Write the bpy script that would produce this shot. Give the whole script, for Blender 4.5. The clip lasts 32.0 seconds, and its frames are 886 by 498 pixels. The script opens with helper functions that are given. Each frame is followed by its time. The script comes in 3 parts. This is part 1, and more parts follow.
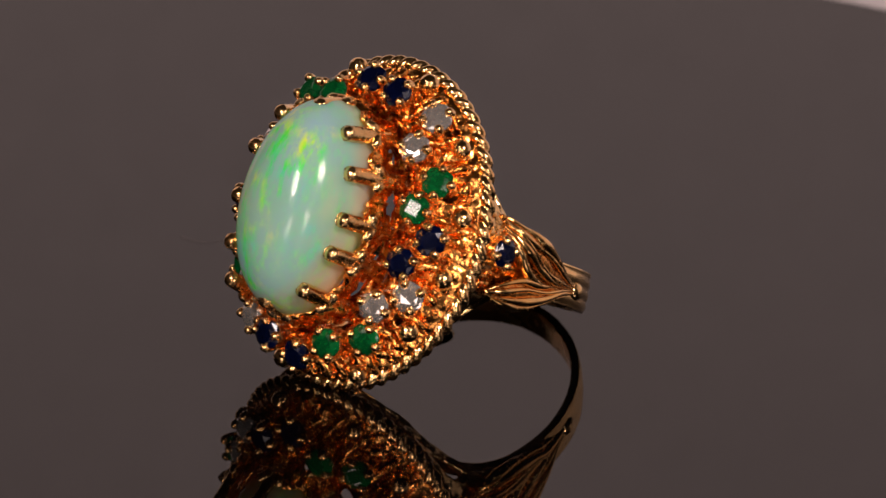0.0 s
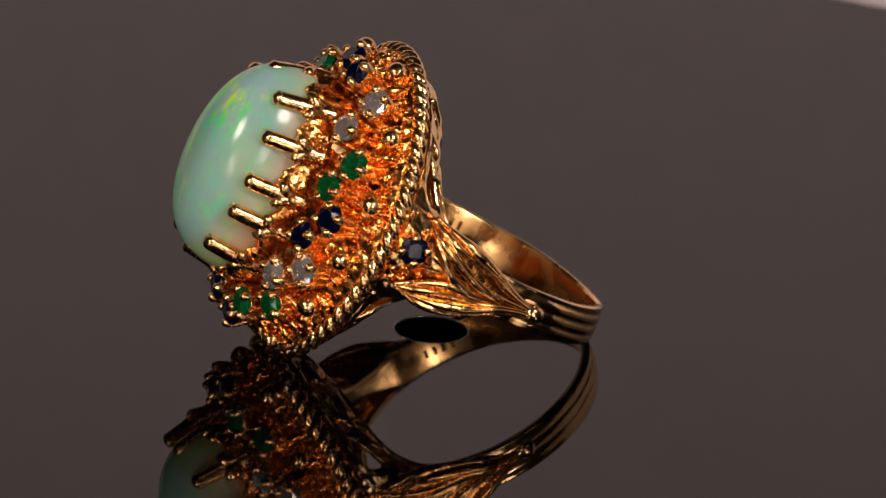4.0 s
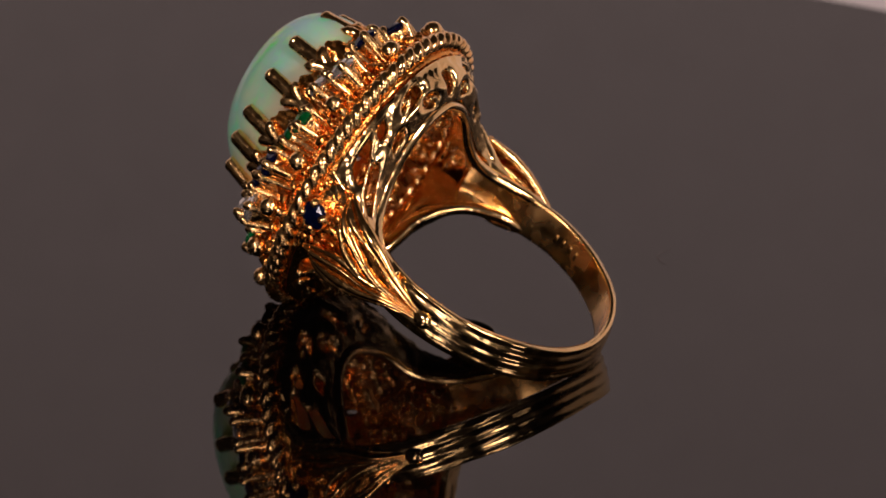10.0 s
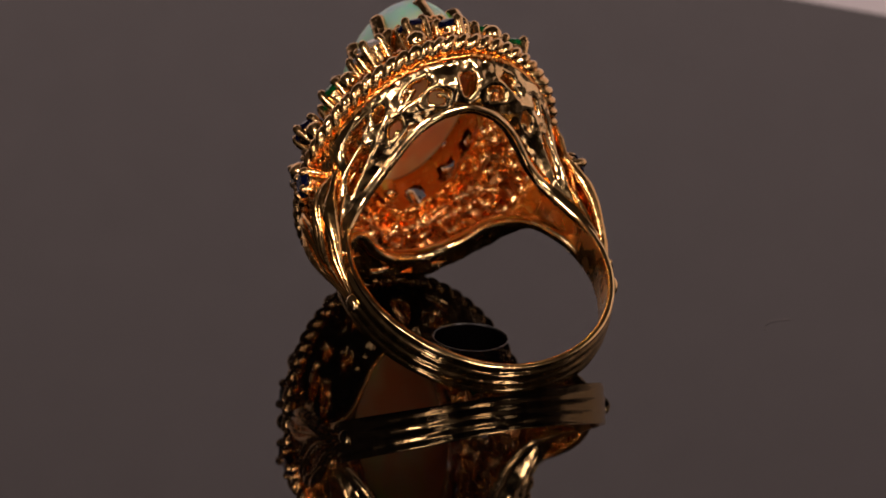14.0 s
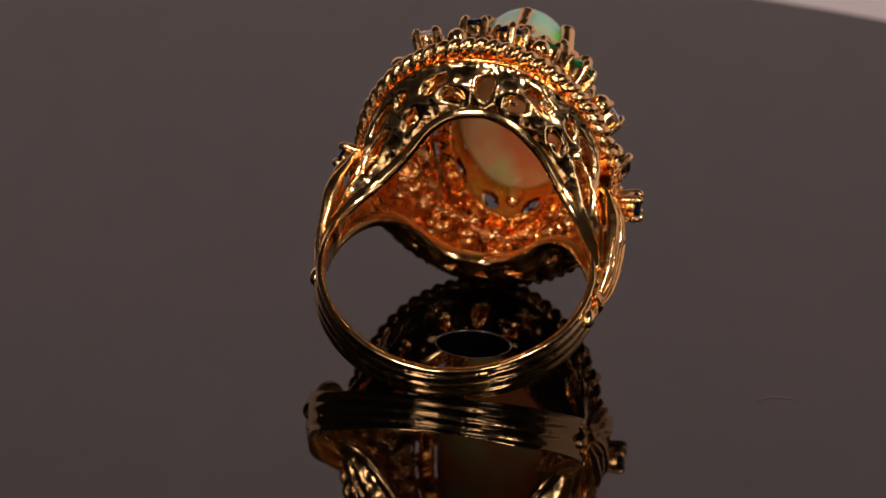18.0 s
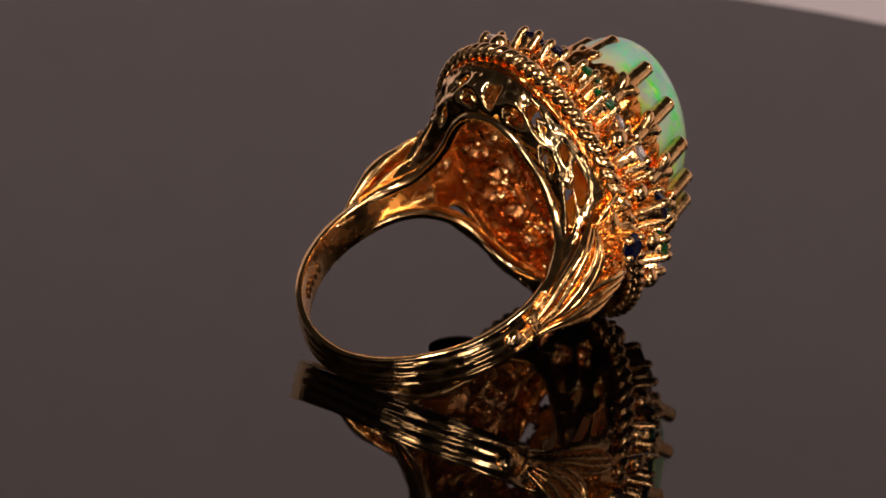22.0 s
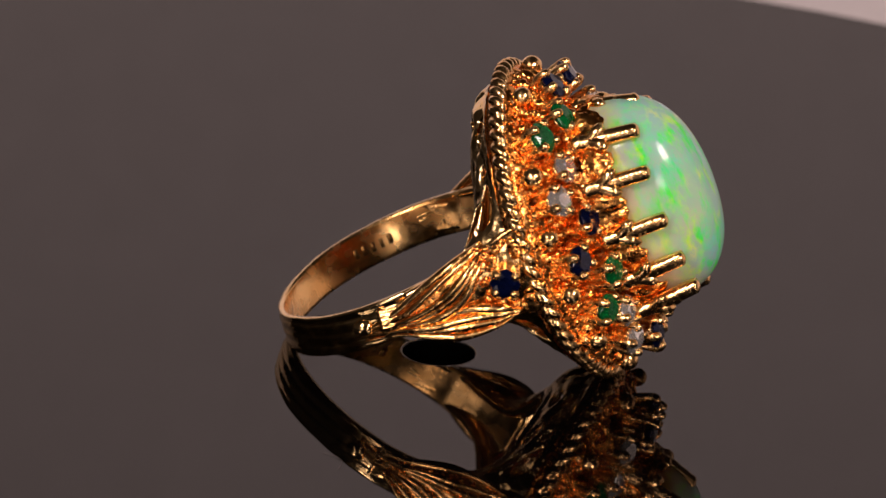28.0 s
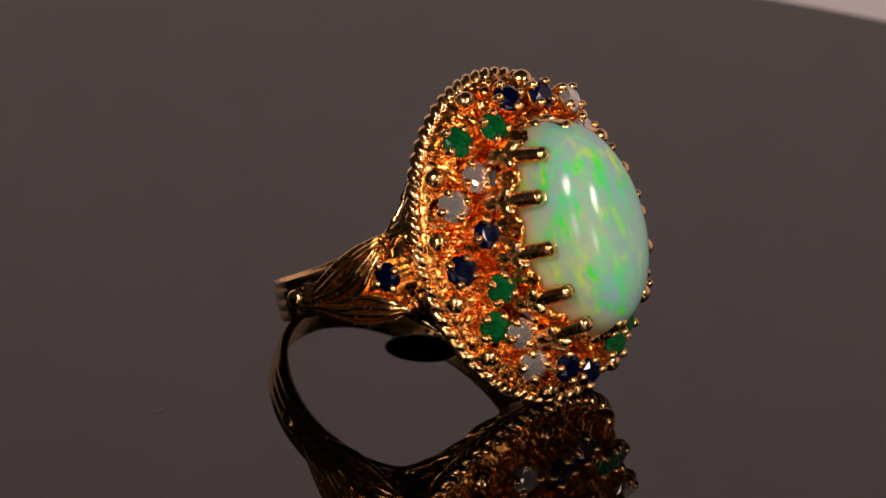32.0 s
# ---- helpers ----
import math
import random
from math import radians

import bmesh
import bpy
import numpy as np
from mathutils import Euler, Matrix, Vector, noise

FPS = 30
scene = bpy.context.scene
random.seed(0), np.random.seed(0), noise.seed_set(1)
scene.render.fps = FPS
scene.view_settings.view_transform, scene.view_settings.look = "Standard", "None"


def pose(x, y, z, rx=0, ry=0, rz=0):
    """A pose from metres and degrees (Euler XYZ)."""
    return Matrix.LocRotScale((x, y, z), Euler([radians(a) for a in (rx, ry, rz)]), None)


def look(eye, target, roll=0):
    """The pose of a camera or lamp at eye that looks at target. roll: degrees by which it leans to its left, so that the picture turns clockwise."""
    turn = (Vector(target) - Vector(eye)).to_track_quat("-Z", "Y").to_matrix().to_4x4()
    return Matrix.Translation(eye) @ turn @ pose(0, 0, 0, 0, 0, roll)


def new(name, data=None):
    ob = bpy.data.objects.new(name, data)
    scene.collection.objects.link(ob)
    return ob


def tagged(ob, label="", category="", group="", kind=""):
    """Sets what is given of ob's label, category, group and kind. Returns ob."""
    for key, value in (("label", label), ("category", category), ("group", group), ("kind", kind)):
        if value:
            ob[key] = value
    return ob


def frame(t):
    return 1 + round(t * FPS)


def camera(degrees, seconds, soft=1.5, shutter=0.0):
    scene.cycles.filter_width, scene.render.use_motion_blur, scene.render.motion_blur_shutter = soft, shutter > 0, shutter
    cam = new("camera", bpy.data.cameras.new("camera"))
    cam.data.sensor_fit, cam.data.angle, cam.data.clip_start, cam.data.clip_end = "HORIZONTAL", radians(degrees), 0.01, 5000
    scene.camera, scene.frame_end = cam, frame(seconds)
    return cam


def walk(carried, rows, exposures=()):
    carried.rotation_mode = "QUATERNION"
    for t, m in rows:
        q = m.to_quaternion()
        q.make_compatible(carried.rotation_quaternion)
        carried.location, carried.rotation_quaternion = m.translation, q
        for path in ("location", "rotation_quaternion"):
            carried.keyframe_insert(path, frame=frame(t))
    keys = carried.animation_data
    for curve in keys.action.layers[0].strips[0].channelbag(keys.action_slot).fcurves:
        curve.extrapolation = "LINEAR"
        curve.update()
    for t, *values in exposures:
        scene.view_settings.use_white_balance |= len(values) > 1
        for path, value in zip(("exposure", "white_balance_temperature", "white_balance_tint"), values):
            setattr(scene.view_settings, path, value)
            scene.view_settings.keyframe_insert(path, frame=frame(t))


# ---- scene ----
SHOT = 32.0
TURN = -8.67839                      # degrees a second of the turntable
cam = camera(5.216, SHOT, soft=1.5)
EYE = Vector((-0.000333, -0.606721, 0.239822))
AIM = EYE + 0.65 * Vector((-0.000003, 0.933399, -0.358841))
walk(cam, [(0.0, look(EYE, AIM, 3.397)), (SHOT, look(EYE, AIM, 3.397))],
     exposures=[(0.0, 0.24), (1.0, 0.25), (2.0, 0.20), (3.0, 0.07), (6.0, 0.07), (7.0, 0.18), (8.0, 0.31), (9.0, 0.10), (10.0, 0.16),
                (21.0, 0.17), (22.0, 0.25), (23.0, 0.33), (29.0, 0.31), (30.0, 0.22), (31.0, 0.15), (32.0, 0.11)])

cam.data.dof.use_dof = True
cam.data.dof.focus_distance = 0.642
cam.data.dof.aperture_fstop = 75.0

# ---- light ----
scene.view_settings.exposure = 0.0
world = bpy.data.worlds.new("studio_room")
world.use_nodes = True
world.node_tree.nodes["Background"].inputs[0].default_value = (1.0, 0.88, 0.8, 1)
world.node_tree.nodes["Background"].inputs[1].default_value = 0.02
scene.world = world
HUB = Vector((0.0, 0.0, 0.012))      # the middle of the light


def lamp(name, az, el, dist, width, height, watts, colour):
    """A softbox at an azimuth (right of the camera) and elevation, facing the ring."""
    a, e = radians(az), radians(el)
    place = HUB + dist * Vector((math.sin(a) * math.cos(e), -math.cos(a) * math.cos(e), math.sin(e)))
    data = bpy.data.lights.new(name, "AREA")
    data.shape, data.size, data.size_y = "ELLIPSE", width, height
    data.energy, data.color = watts, colour
    ob = new(name, data)
    ob.matrix_world = look(place, HUB)
    return ob


WARM = (1.0, 0.80, 0.74)
lamp("lamp_right_high", 40, 34, 0.85, 0.18, 0.22, 3.15, WARM)
lamp("lamp_left_high", -29, 34, 0.85, 0.18, 0.22, 2.85, WARM)
lamp("lamp_right_low", 19, 8, 0.85, 0.16, 0.20, 0.6, WARM)
lamp("lamp_left_low", -18, 8, 0.85, 0.16, 0.20, 0.55, WARM)

# ---- materials ----


def material(name):
    m = bpy.data.materials.new(name)
    m.use_nodes = True
    t = m.node_tree
    return m, t, t.nodes["Principled BSDF"]


def node(t, kind, **values):
    n = t.nodes.new(kind)
    for key, value in values.items():
        n.inputs[key].default_value = value
    return n


def mapped(t, scale, lean=0.0):
    c = t.nodes.new("ShaderNodeTexCoord")
    m = t.nodes.new("ShaderNodeMapping")
    m.inputs["Scale"].default_value = (scale if isinstance(scale, tuple) else (scale,) * 3)
    m.inputs["Rotation"].default_value = (lean, 0.4 * lean, lean)
    t.links.new(c.outputs["Object"], m.inputs["Vector"])
    return m.outputs["Vector"]


def noise_tex(t, scale, detail=4.0, rough=0.55, vec=None):
    n = node(t, "ShaderNodeTexNoise", Scale=1.0, Detail=detail, Roughness=rough)
    t.links.new(vec or mapped(t, scale), n.inputs["Vector"])
    return n


def ramp(t, source, stops):
    r = t.nodes.new("ShaderNodeValToRGB")
    e = r.color_ramp.elements
    while len(e) < len(stops):
        e.new(0.5)
    for el, (p, c) in zip(e, stops):
        el.position, el.color = p, (*c, 1) if len(c) == 3 else c
    t.links.new(source, r.inputs[0])
    return r.outputs["Color"]


def gold(name, colour, deep, rough, bump, scale):
    """Cast gold: colour varies with casting skin, the bump is its grain."""
    m, t, b = material(name)
    b.inputs["Metallic"].default_value = 1.0
    big = noise_tex(t, scale * 0.35, 3)
    t.links.new(ramp(t, big.outputs["Fac"], [(0.3, deep), (0.62, colour)]), b.inputs["Base Color"])
    fine = noise_tex(t, scale, 2, 0.5)
    r = node(t, "ShaderNodeMapRange", **{"From Min": 0.3, "From Max": 0.75, "To Min": rough * 0.6, "To Max": rough * 1.7})
    t.links.new(fine.outputs["Fac"], r.inputs["Value"])
    t.links.new(r.outputs["Result"], b.inputs["Roughness"])
    h = node(t, "ShaderNodeBump", Strength=bump, Distance=0.00012)
    t.links.new(fine.outputs["Fac"], h.inputs["Height"])
    t.links.new(h.outputs["Normal"], b.inputs["Normal"])
    return m


GOLD = gold("polished_gold", (0.97, 0.63, 0.28), (0.94, 0.50, 0.18), 0.19, 0.35, 2400)
GOLD_SMOOTH = gold("smooth_gold", (0.97, 0.68, 0.33), (0.95, 0.59, 0.24), 0.14, 0.25, 1500)
# recessed gold: orange light bounced between the parts is put into its colour
GOLD_CAST = gold("bounce_tinted_cast_gold", (0.98, 0.46, 0.12), (0.88, 0.30, 0.06), 0.20, 0.34, 2600)
GOLD_LEAF = gold("chased_gold", (0.97, 0.60, 0.24), (0.93, 0.47, 0.14), 0.18, 0.3, 2400)
# the lining's gold is darkened: the bezel's inner shade is in its colour
GOLD_LINING = gold("shaded_gold_lining", (0.64, 0.29, 0.10), (0.52, 0.19, 0.05), 0.24, 0.10, 1500)
GOLD_SATIN = gold("satin_gold", (0.97, 0.60, 0.24), (0.93, 0.48, 0.15), 0.24, 0.3, 600)


def gem(name, colour, ior, transmission, rough=0.12, shine=0.12, deep=0.45):
    m, t, b = material(name)
    n = noise_tex(t, 1300, 4)
    lo = tuple(c * deep for c in colour)
    t.links.new(ramp(t, n.outputs["Fac"], [(0.35, lo), (0.65, colour)]), b.inputs["Base Color"])
    b.inputs["IOR"].default_value = ior
    b.inputs["Transmission Weight"].default_value = transmission
    b.inputs["Roughness"].default_value = rough
    b.inputs["Specular IOR Level"].default_value = shine
    return m


EMERALD = gem("emerald", (0.004, 0.18, 0.04), 1.58, 0.4)
SAPPHIRE = gem("sapphire", (0.002, 0.005, 0.036), 1.77, 0.4)
DIAMOND = gem("diamond", (1.0, 0.94, 0.86), 2.3, 0.6, 0.02, 0.5, 0.8)
DIAMOND.node_tree.nodes["Principled BSDF"].inputs["Metallic"].default_value = 0.5


def blend(t, fac, a, b):
    m = t.nodes.new("ShaderNodeMix")
    m.data_type = "RGBA"
    for key, value in (("Factor", fac), ("A", a), ("B", b)):
        if isinstance(value, tuple):
            m.inputs[key].default_value = (*value, 1)
        else:
            t.links.new(value, m.inputs[key])
    return m.outputs["Result"]


def times(t, a, b):
    m = node(t, "ShaderNodeMath")
    m.operation = "MULTIPLY"
    t.links.new(a, m.inputs[0])
    t.links.new(b, m.inputs[1])
    return m.outputs[0]


def opal_material():
    """Milky body, soft clouds of colour and fine brushed flecks of green fire; warm light through its lower part is
    painted in.
    """
    m, t, b = material("white_opal")
    body = noise_tex(t, (170, 120, 170), 3)
    pos = t.nodes.new("ShaderNodeSeparateXYZ")
    t.links.new(mapped(t, 1000), pos.inputs[0])

    def flank(source, amount):
        n = node(t, "ShaderNodeMath")
        n.operation = "MULTIPLY_ADD"
        n.inputs[1].default_value = amount
        t.links.new(pos.outputs["X"], n.inputs[0])
        t.links.new(source, n.inputs[2])
        return n.outputs[0]
    milk = ramp(t, flank(body.outputs["Fac"], -0.014), [(0.28, (0.31, 0.52, 0.58)), (0.44, (0.32, 0.58, 0.47)), (0.56, (0.42, 0.61, 0.44)), (0.72, (0.66, 0.58, 0.46))])
    tint = noise_tex(t, (520, 300, 520), 4, 0.6)
    hue = ramp(t, tint.outputs["Fac"], [(0.34, (0.16, 0.72, 0.62)), (0.46, (0.14, 0.86, 0.30)), (0.56, (0.32, 0.92, 0.16)), (0.68, (0.82, 0.84, 0.20))])
    cloud = noise_tex(t, 1, 4, 0.6, mapped(t, (300, 190, 300), -0.5))
    fleck = noise_tex(t, 1, 4, 0.65, mapped(t, (1500, 850, 1350), 0.7))
    mask = times(t, ramp(t, flank(cloud.outputs["Fac"], -0.015), [(0.38, (0.10, 0.10, 0.10)), (0.56, (0.9, 0.9, 0.9))]), ramp(t, fleck.outputs["Fac"], [(0.42, (0, 0, 0)), (0.64, (0.7, 0.7, 0.7))]))
    spark = noise_tex(t, 1, 3, 0.6, mapped(t, (1350, 430, 1150), 0.9))
    patch = noise_tex(t, 1, 2, 0.5, mapped(t, (230, 150, 230), 0.3))
    vivid = times(t, ramp(t, flank(patch.outputs["Fac"], -0.011), [(0.42, (0, 0, 0)), (0.56, (1, 1, 1))]), ramp(t, spark.outputs["Fac"], [(0.48, (0, 0, 0)), (0.66, (0.82, 0.82, 0.82))]))
    fire = ramp(t, tint.outputs["Fac"], [(0.36, (0.01, 0.90, 0.22)), (0.5, (0.06, 1.0, 0.01)), (0.64, (0.75, 1.0, 0.02))])
    top = blend(t, vivid, blend(t, mask, milk, hue), fire)
    # warm light that passes through the lower stone, put into its colour by height
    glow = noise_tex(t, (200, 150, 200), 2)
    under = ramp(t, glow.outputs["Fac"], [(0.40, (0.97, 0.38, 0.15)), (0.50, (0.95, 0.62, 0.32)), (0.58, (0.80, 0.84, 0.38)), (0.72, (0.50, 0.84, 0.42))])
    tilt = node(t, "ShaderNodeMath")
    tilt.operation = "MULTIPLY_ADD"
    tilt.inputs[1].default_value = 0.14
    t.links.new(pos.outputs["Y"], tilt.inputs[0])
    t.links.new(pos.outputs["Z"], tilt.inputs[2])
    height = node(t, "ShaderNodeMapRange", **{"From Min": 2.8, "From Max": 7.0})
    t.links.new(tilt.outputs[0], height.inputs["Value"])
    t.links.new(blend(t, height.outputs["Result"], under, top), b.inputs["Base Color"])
    b.inputs["Roughness"].default_value = 0.15
    b.inputs["IOR"].default_value = 1.42
    b.inputs["Subsurface Weight"].default_value = 0.8
    b.inputs["Subsurface Radius"].default_value = (1.0, 0.7, 0.5)
    b.inputs["Subsurface Scale"].default_value = 0.0055
    return m


OPAL = opal_material()


def acrylic_material():
    m, t, b = material("black_acrylic")
    b.inputs["Base Color"].default_value = (0.0012, 0.001, 0.001, 1)
    b.inputs["IOR"].default_value = 1.5
    b.inputs["Specular IOR Level"].default_value = 0.245
    n = noise_tex(t, 60, 5)
    r = node(t, "ShaderNodeMapRange", **{"From Min": 0.3, "From Max": 0.7, "To Min": 0.012, "To Max": 0.03})
    t.links.new(n.outputs["Fac"], r.inputs["Value"])
    t.links.new(r.outputs["Result"], b.inputs["Roughness"])
    return m


ACRYLIC = acrylic_material()


def plain(name, colour, rough, scale, spread=0.06, metal=0.0):
    m, t, b = material(name)
    n = noise_tex(t, scale, 4)
    lo = tuple(c * (1 - spread) for c in colour)
    t.links.new(ramp(t, n.outputs["Fac"], [(0.35, lo), (0.65, colour)]), b.inputs["Base Color"])
    b.inputs["Roughness"].default_value = rough
    b.inputs["Metallic"].default_value = metal
    h = node(t, "ShaderNodeBump", Strength=0.1, Distance=0.0002)
    t.links.new(n.outputs["Fac"], h.inputs["Height"])
    t.links.new(h.outputs["Normal"], b.inputs["Normal"])
    return m


STAMP = plain("stamped_gold", (0.30, 0.16, 0.05), 0.35, 3000, 0.3, 1.0)
PAPER = plain("white_backdrop_paper", (0.82, 0.765, 0.78), 0.8, 300)
LINT = plain("pale_lint", (0.16, 0.13, 0.12), 0.8, 3000)
BLACK = plain("black_rubber", (0.006, 0.006, 0.006), 0.9, 2000)
BEVEL = plain("ground_acrylic_edge", (0.02, 0.019, 0.019), 0.25, 900)
WALL = plain("grey_wall_paint", (0.20, 0.189, 0.178), 0.85, 30)
FLOOR = plain("grey_floor", (0.25, 0.24, 0.23), 0.7, 12, 0.2)
DARK = plain("dark_room_wall", (0.03, 0.027, 0.025), 0.9, 20)

# ---- mesh helpers (millimetres in, metres out) ----
MM = 0.001


def mesh_of(name, verts, faces, mat, smooth=True):
    me = bpy.data.meshes.new(name)
    me.from_pydata([(x * MM, y * MM, z * MM) for x, y, z in verts], [], faces)
    me.materials.append(mat)
    me.polygons.foreach_set("use_smooth", [smooth] * len(me.polygons))
    bm = bmesh.new()
    bm.from_mesh(me)
    bmesh.ops.recalc_face_normals(bm, faces=bm.faces)
    bm.to_mesh(me)
    bm.free()
    me.update()
    return me


def part(name, verts, faces, mat, parent, label="", smooth=True, place=None):
    ob = new(name, mesh_of(name, verts, faces, mat, smooth))
    ob.parent = parent
    if place is not None:
        ob.matrix_local = place
    if label:
        tagged(ob, label)
    return ob


def share(name, mesh, parent, place, label=""):
    ob = new(name, mesh)
    ob.parent = parent
    ob.matrix_local = place
    if label:
        tagged(ob, label)
    return ob


def grid(nu, nv, fn, wrap_u=False, wrap_v=False):
    """A sheet of nu x nv points of fn(i, j), closed round where asked."""
    verts = [fn(i, j) for i in range(nu) for j in range(nv)]
    faces = []
    for i in range(nu if wrap_u else nu - 1):
        for j in range(nv if wrap_v else nv - 1):
            a, b = i, (i + 1) % nu
            c, d = j, (j + 1) % nv
            faces.append((a * nv + c, b * nv + c, b * nv + d, a * nv + d))
    return verts, faces


def sweep(path, section, up=None, closed=False, scale=None, sides=10, caps=True):
    """A bar along path. section(i, k, a) gives (side, height) offsets; or a radius pair."""
    pts = [Vector(p) for p in path]
    n = len(pts)
    verts, last = [], None
    for i, p in enumerate(pts):
        if closed:
            d = pts[(i + 1) % n] - pts[i - 1]
        else:
            d = pts[min(i + 1, n - 1)] - pts[max(i - 1, 0)]
        d.normalize()
        if up is not None:
            h = Vector(up(i)) if callable(up) else Vector(up)
        else:
            h = last if last is not None else (Vector((0.31, 0.22, 0.93)) if abs(d.z) < 0.9 else Vector((1, 0, 0)))
        h = (h - d * h.dot(d)).normalized()
        last = h
        s = d.cross(h)
        k = scale(i / (n - 1)) if scale else 1.0
        for j in range(sides):
            a = 2 * math.pi * j / sides
            if callable(section):
                x, y = section(i / (n - 1), a)
            else:
                x, y = section[0] * math.cos(a), section[1] * math.sin(a)
            q = p + s * (x * k) + h * (y * k)
            verts.append(tuple(q))
    faces = []
    for i in range(n if closed else n - 1):
        b = (i + 1) % n
        for j in range(sides):
            c = (j + 1) % sides
            faces.append((i * sides + j, b * sides + j, b * sides + c, i * sides + c))
    if caps and not closed:
        faces.append(tuple(range(sides)))
        faces.append(tuple((n - 1) * sides + j for j in range(sides)))
    return verts, faces


def boxy(hx, hy, power=4.0):
    """A rounded rectangular section."""
    def f(_, a):
        c, s = math.cos(a), math.sin(a)
        r = (abs(c) ** power + abs(s) ** power) ** (-1 / power)
        return hx * r * c, hy * r * s
    return f


def spline(points, steps):
    """A smooth line through points (Catmull-Rom)."""
    p = [Vector(q) for q in points]
    p = [2 * p[0] - p[1], *p, 2 * p[-1] - p[-2]]
    out = []
    for i in range(1, len(p) - 2):
        for k in range(steps):
            t = k / steps
            a, b, c, d = p[i - 1:i + 3]
            out.append(0.5 * (2 * b + (c - a) * t + (2 * a - 5 * b + 4 * c - d) * t * t + (3 * b - a - 3 * c + d) * t ** 3))
    out.append(p[-2])
    return out


def join(*sheets):
    verts, faces = [], []
    for v, f in sheets:
        k = len(verts)
        verts += v
        faces += [tuple(i + k for i in g) for g in f]
    return verts, faces


def ball(c, r, nu=14, nv=9, squash=(1, 1, 1)):
    verts, faces = grid(nu, nv, lambda i, j: tuple(c[k] + r * squash[k] * w for k, w in enumerate((
        math.sin(math.pi * j / (nv - 1)) * math.cos(2 * math.pi * i / nu), math.sin(math.pi * j / (nv - 1)) * math.sin(2 * math.pi * i / nu),
        math.cos(math.pi * j / (nv - 1))))), wrap_u=True)
    return verts, faces


def frame_at(p, axis, spin=0.0):
    """A pose at p (mm) whose z runs along axis."""
    z = Vector(axis).normalized()
    x = Vector((0, 0, 1)).cross(z)
    x = x.normalized() if x.length > 1e-4 else Vector((1, 0, 0))
    y = z.cross(x)
    m = Matrix((x, y, z)).transposed().to_4x4()
    return Matrix.Translation(Vector(p) * MM) @ m @ pose(0, 0, 0, 0, 0, spin)


# ---- the studio ----


def backdrop():
    """White paper: a tabletop under the turntable that curves up behind it and round one side."""
    prof = [(0.0, -0.030), (0.10, -0.030), (0.26, -0.030)]
    for k in range(1, 11):
        a = math.pi / 2.6 * k / 10
        prof.append((0.26 + 0.12 * math.sin(a), -0.030 + 0.12 * (1 - math.cos(a))))
    prof += [(0.40, 0.15), (0.45, 0.28), (0.50, 0.40)]
    arc = [radians(-5 + 141 * i / 46) for i in range(47)]
    v, f = grid(len(arc), len(prof), lambda i, j: (prof[j][0] * math.cos(arc[i]) / MM, prof[j][0] * math.sin(arc[i]) / MM, prof[j][1] / MM))
    ob = new("backdrop", mesh_of("backdrop", v, f, PAPER))
    tagged(ob, "white paper sweep behind the black turntable", "backdrop", kind="structure")
    sol = ob.modifiers.new("thickness", "SOLIDIFY")
    sol.thickness, sol.offset = 0.001, 0.0
    return ob


backdrop()


def turntable():
    """A black acrylic disc with a bored middle, turning about an axis just off its middle."""
    root = new("turntable")
    tagged(root, "round glossy black acrylic turntable disc, mirror-like", "turntable")
    cx, cy, r, hole, deep = -1.767, 1.124, 77.36, 2.46, 4.0
    ex, ey = -0.45, 1.77             # the disc's own middle
    ring = [(hole, -deep), (hole, -0.10), (hole + 0.03, -0.03), (hole + 0.12, 0.0), (9.0, 0), (30.0, 0), (r - 0.5, 0.0), (r - 0.15, -0.15), (r, -0.5), (r, -deep + 0.3), (r - 0.4, -deep)]
    n = 128
    v, f = grid(n, len(ring), lambda i, j: ((cx if ring[j][0] < 20 else ex) + ring[j][0] * math.cos(2 * math.pi * i / n), (cy if ring[j][0] < 20 else ey) + ring[j][0] * math.sin(2 * math.pi * i / n), ring[j][1]), wrap_u=True, wrap_v=True)
    part("disc", v, f, ACRYLIC, root, smooth=False)
    lip = [(hole - 0.005, -0.14), (hole + 0.02, 0.004), (hole + 0.075, 0.012), (hole + 0.12, 0.002), (hole + 0.06, -0.12)]
    v, f = grid(n, len(lip), lambda i, j: (cx + lip[j][0] * math.cos(2 * math.pi * i / n), cy + lip[j][0] * math.sin(2 * math.pi * i / n), lip[j][1]), wrap_u=True, wrap_v=True)
    part("hole_rim", v, f, BEVEL, root, "thin ground rim of the centre hole")
    prof = [(0, -4.2), (20, -4.2), (50, -4.3), (60, -6), (62, -24), (64, -29.4), (0, -29.4)]
    v, f = grid(96, len(prof), lambda i, j: (prof[j][0] * math.cos(2 * math.pi * i / 96), prof[j][0] * math.sin(2 * math.pi * i / 96), prof[j][1]), wrap_u=True)
    hair = spline([(-15.5, 16.2, 0.03), (-16.2, 15.7, 0.05), (-17.1, 15.6, 0.09), (-17.9, 16.0, 0.06), (-18.4, 16.5, 0.03)], 6)
    v2, f2 = sweep(hair, (0.011, 0.011), sides=6)
    part("lint_fibre", v2, f2, LINT, root, "pale hair-thin lint fibre")
    part("base", v, f, BLACK, root, "matt black drum under the disc")
    return root


TABLE = turntable()


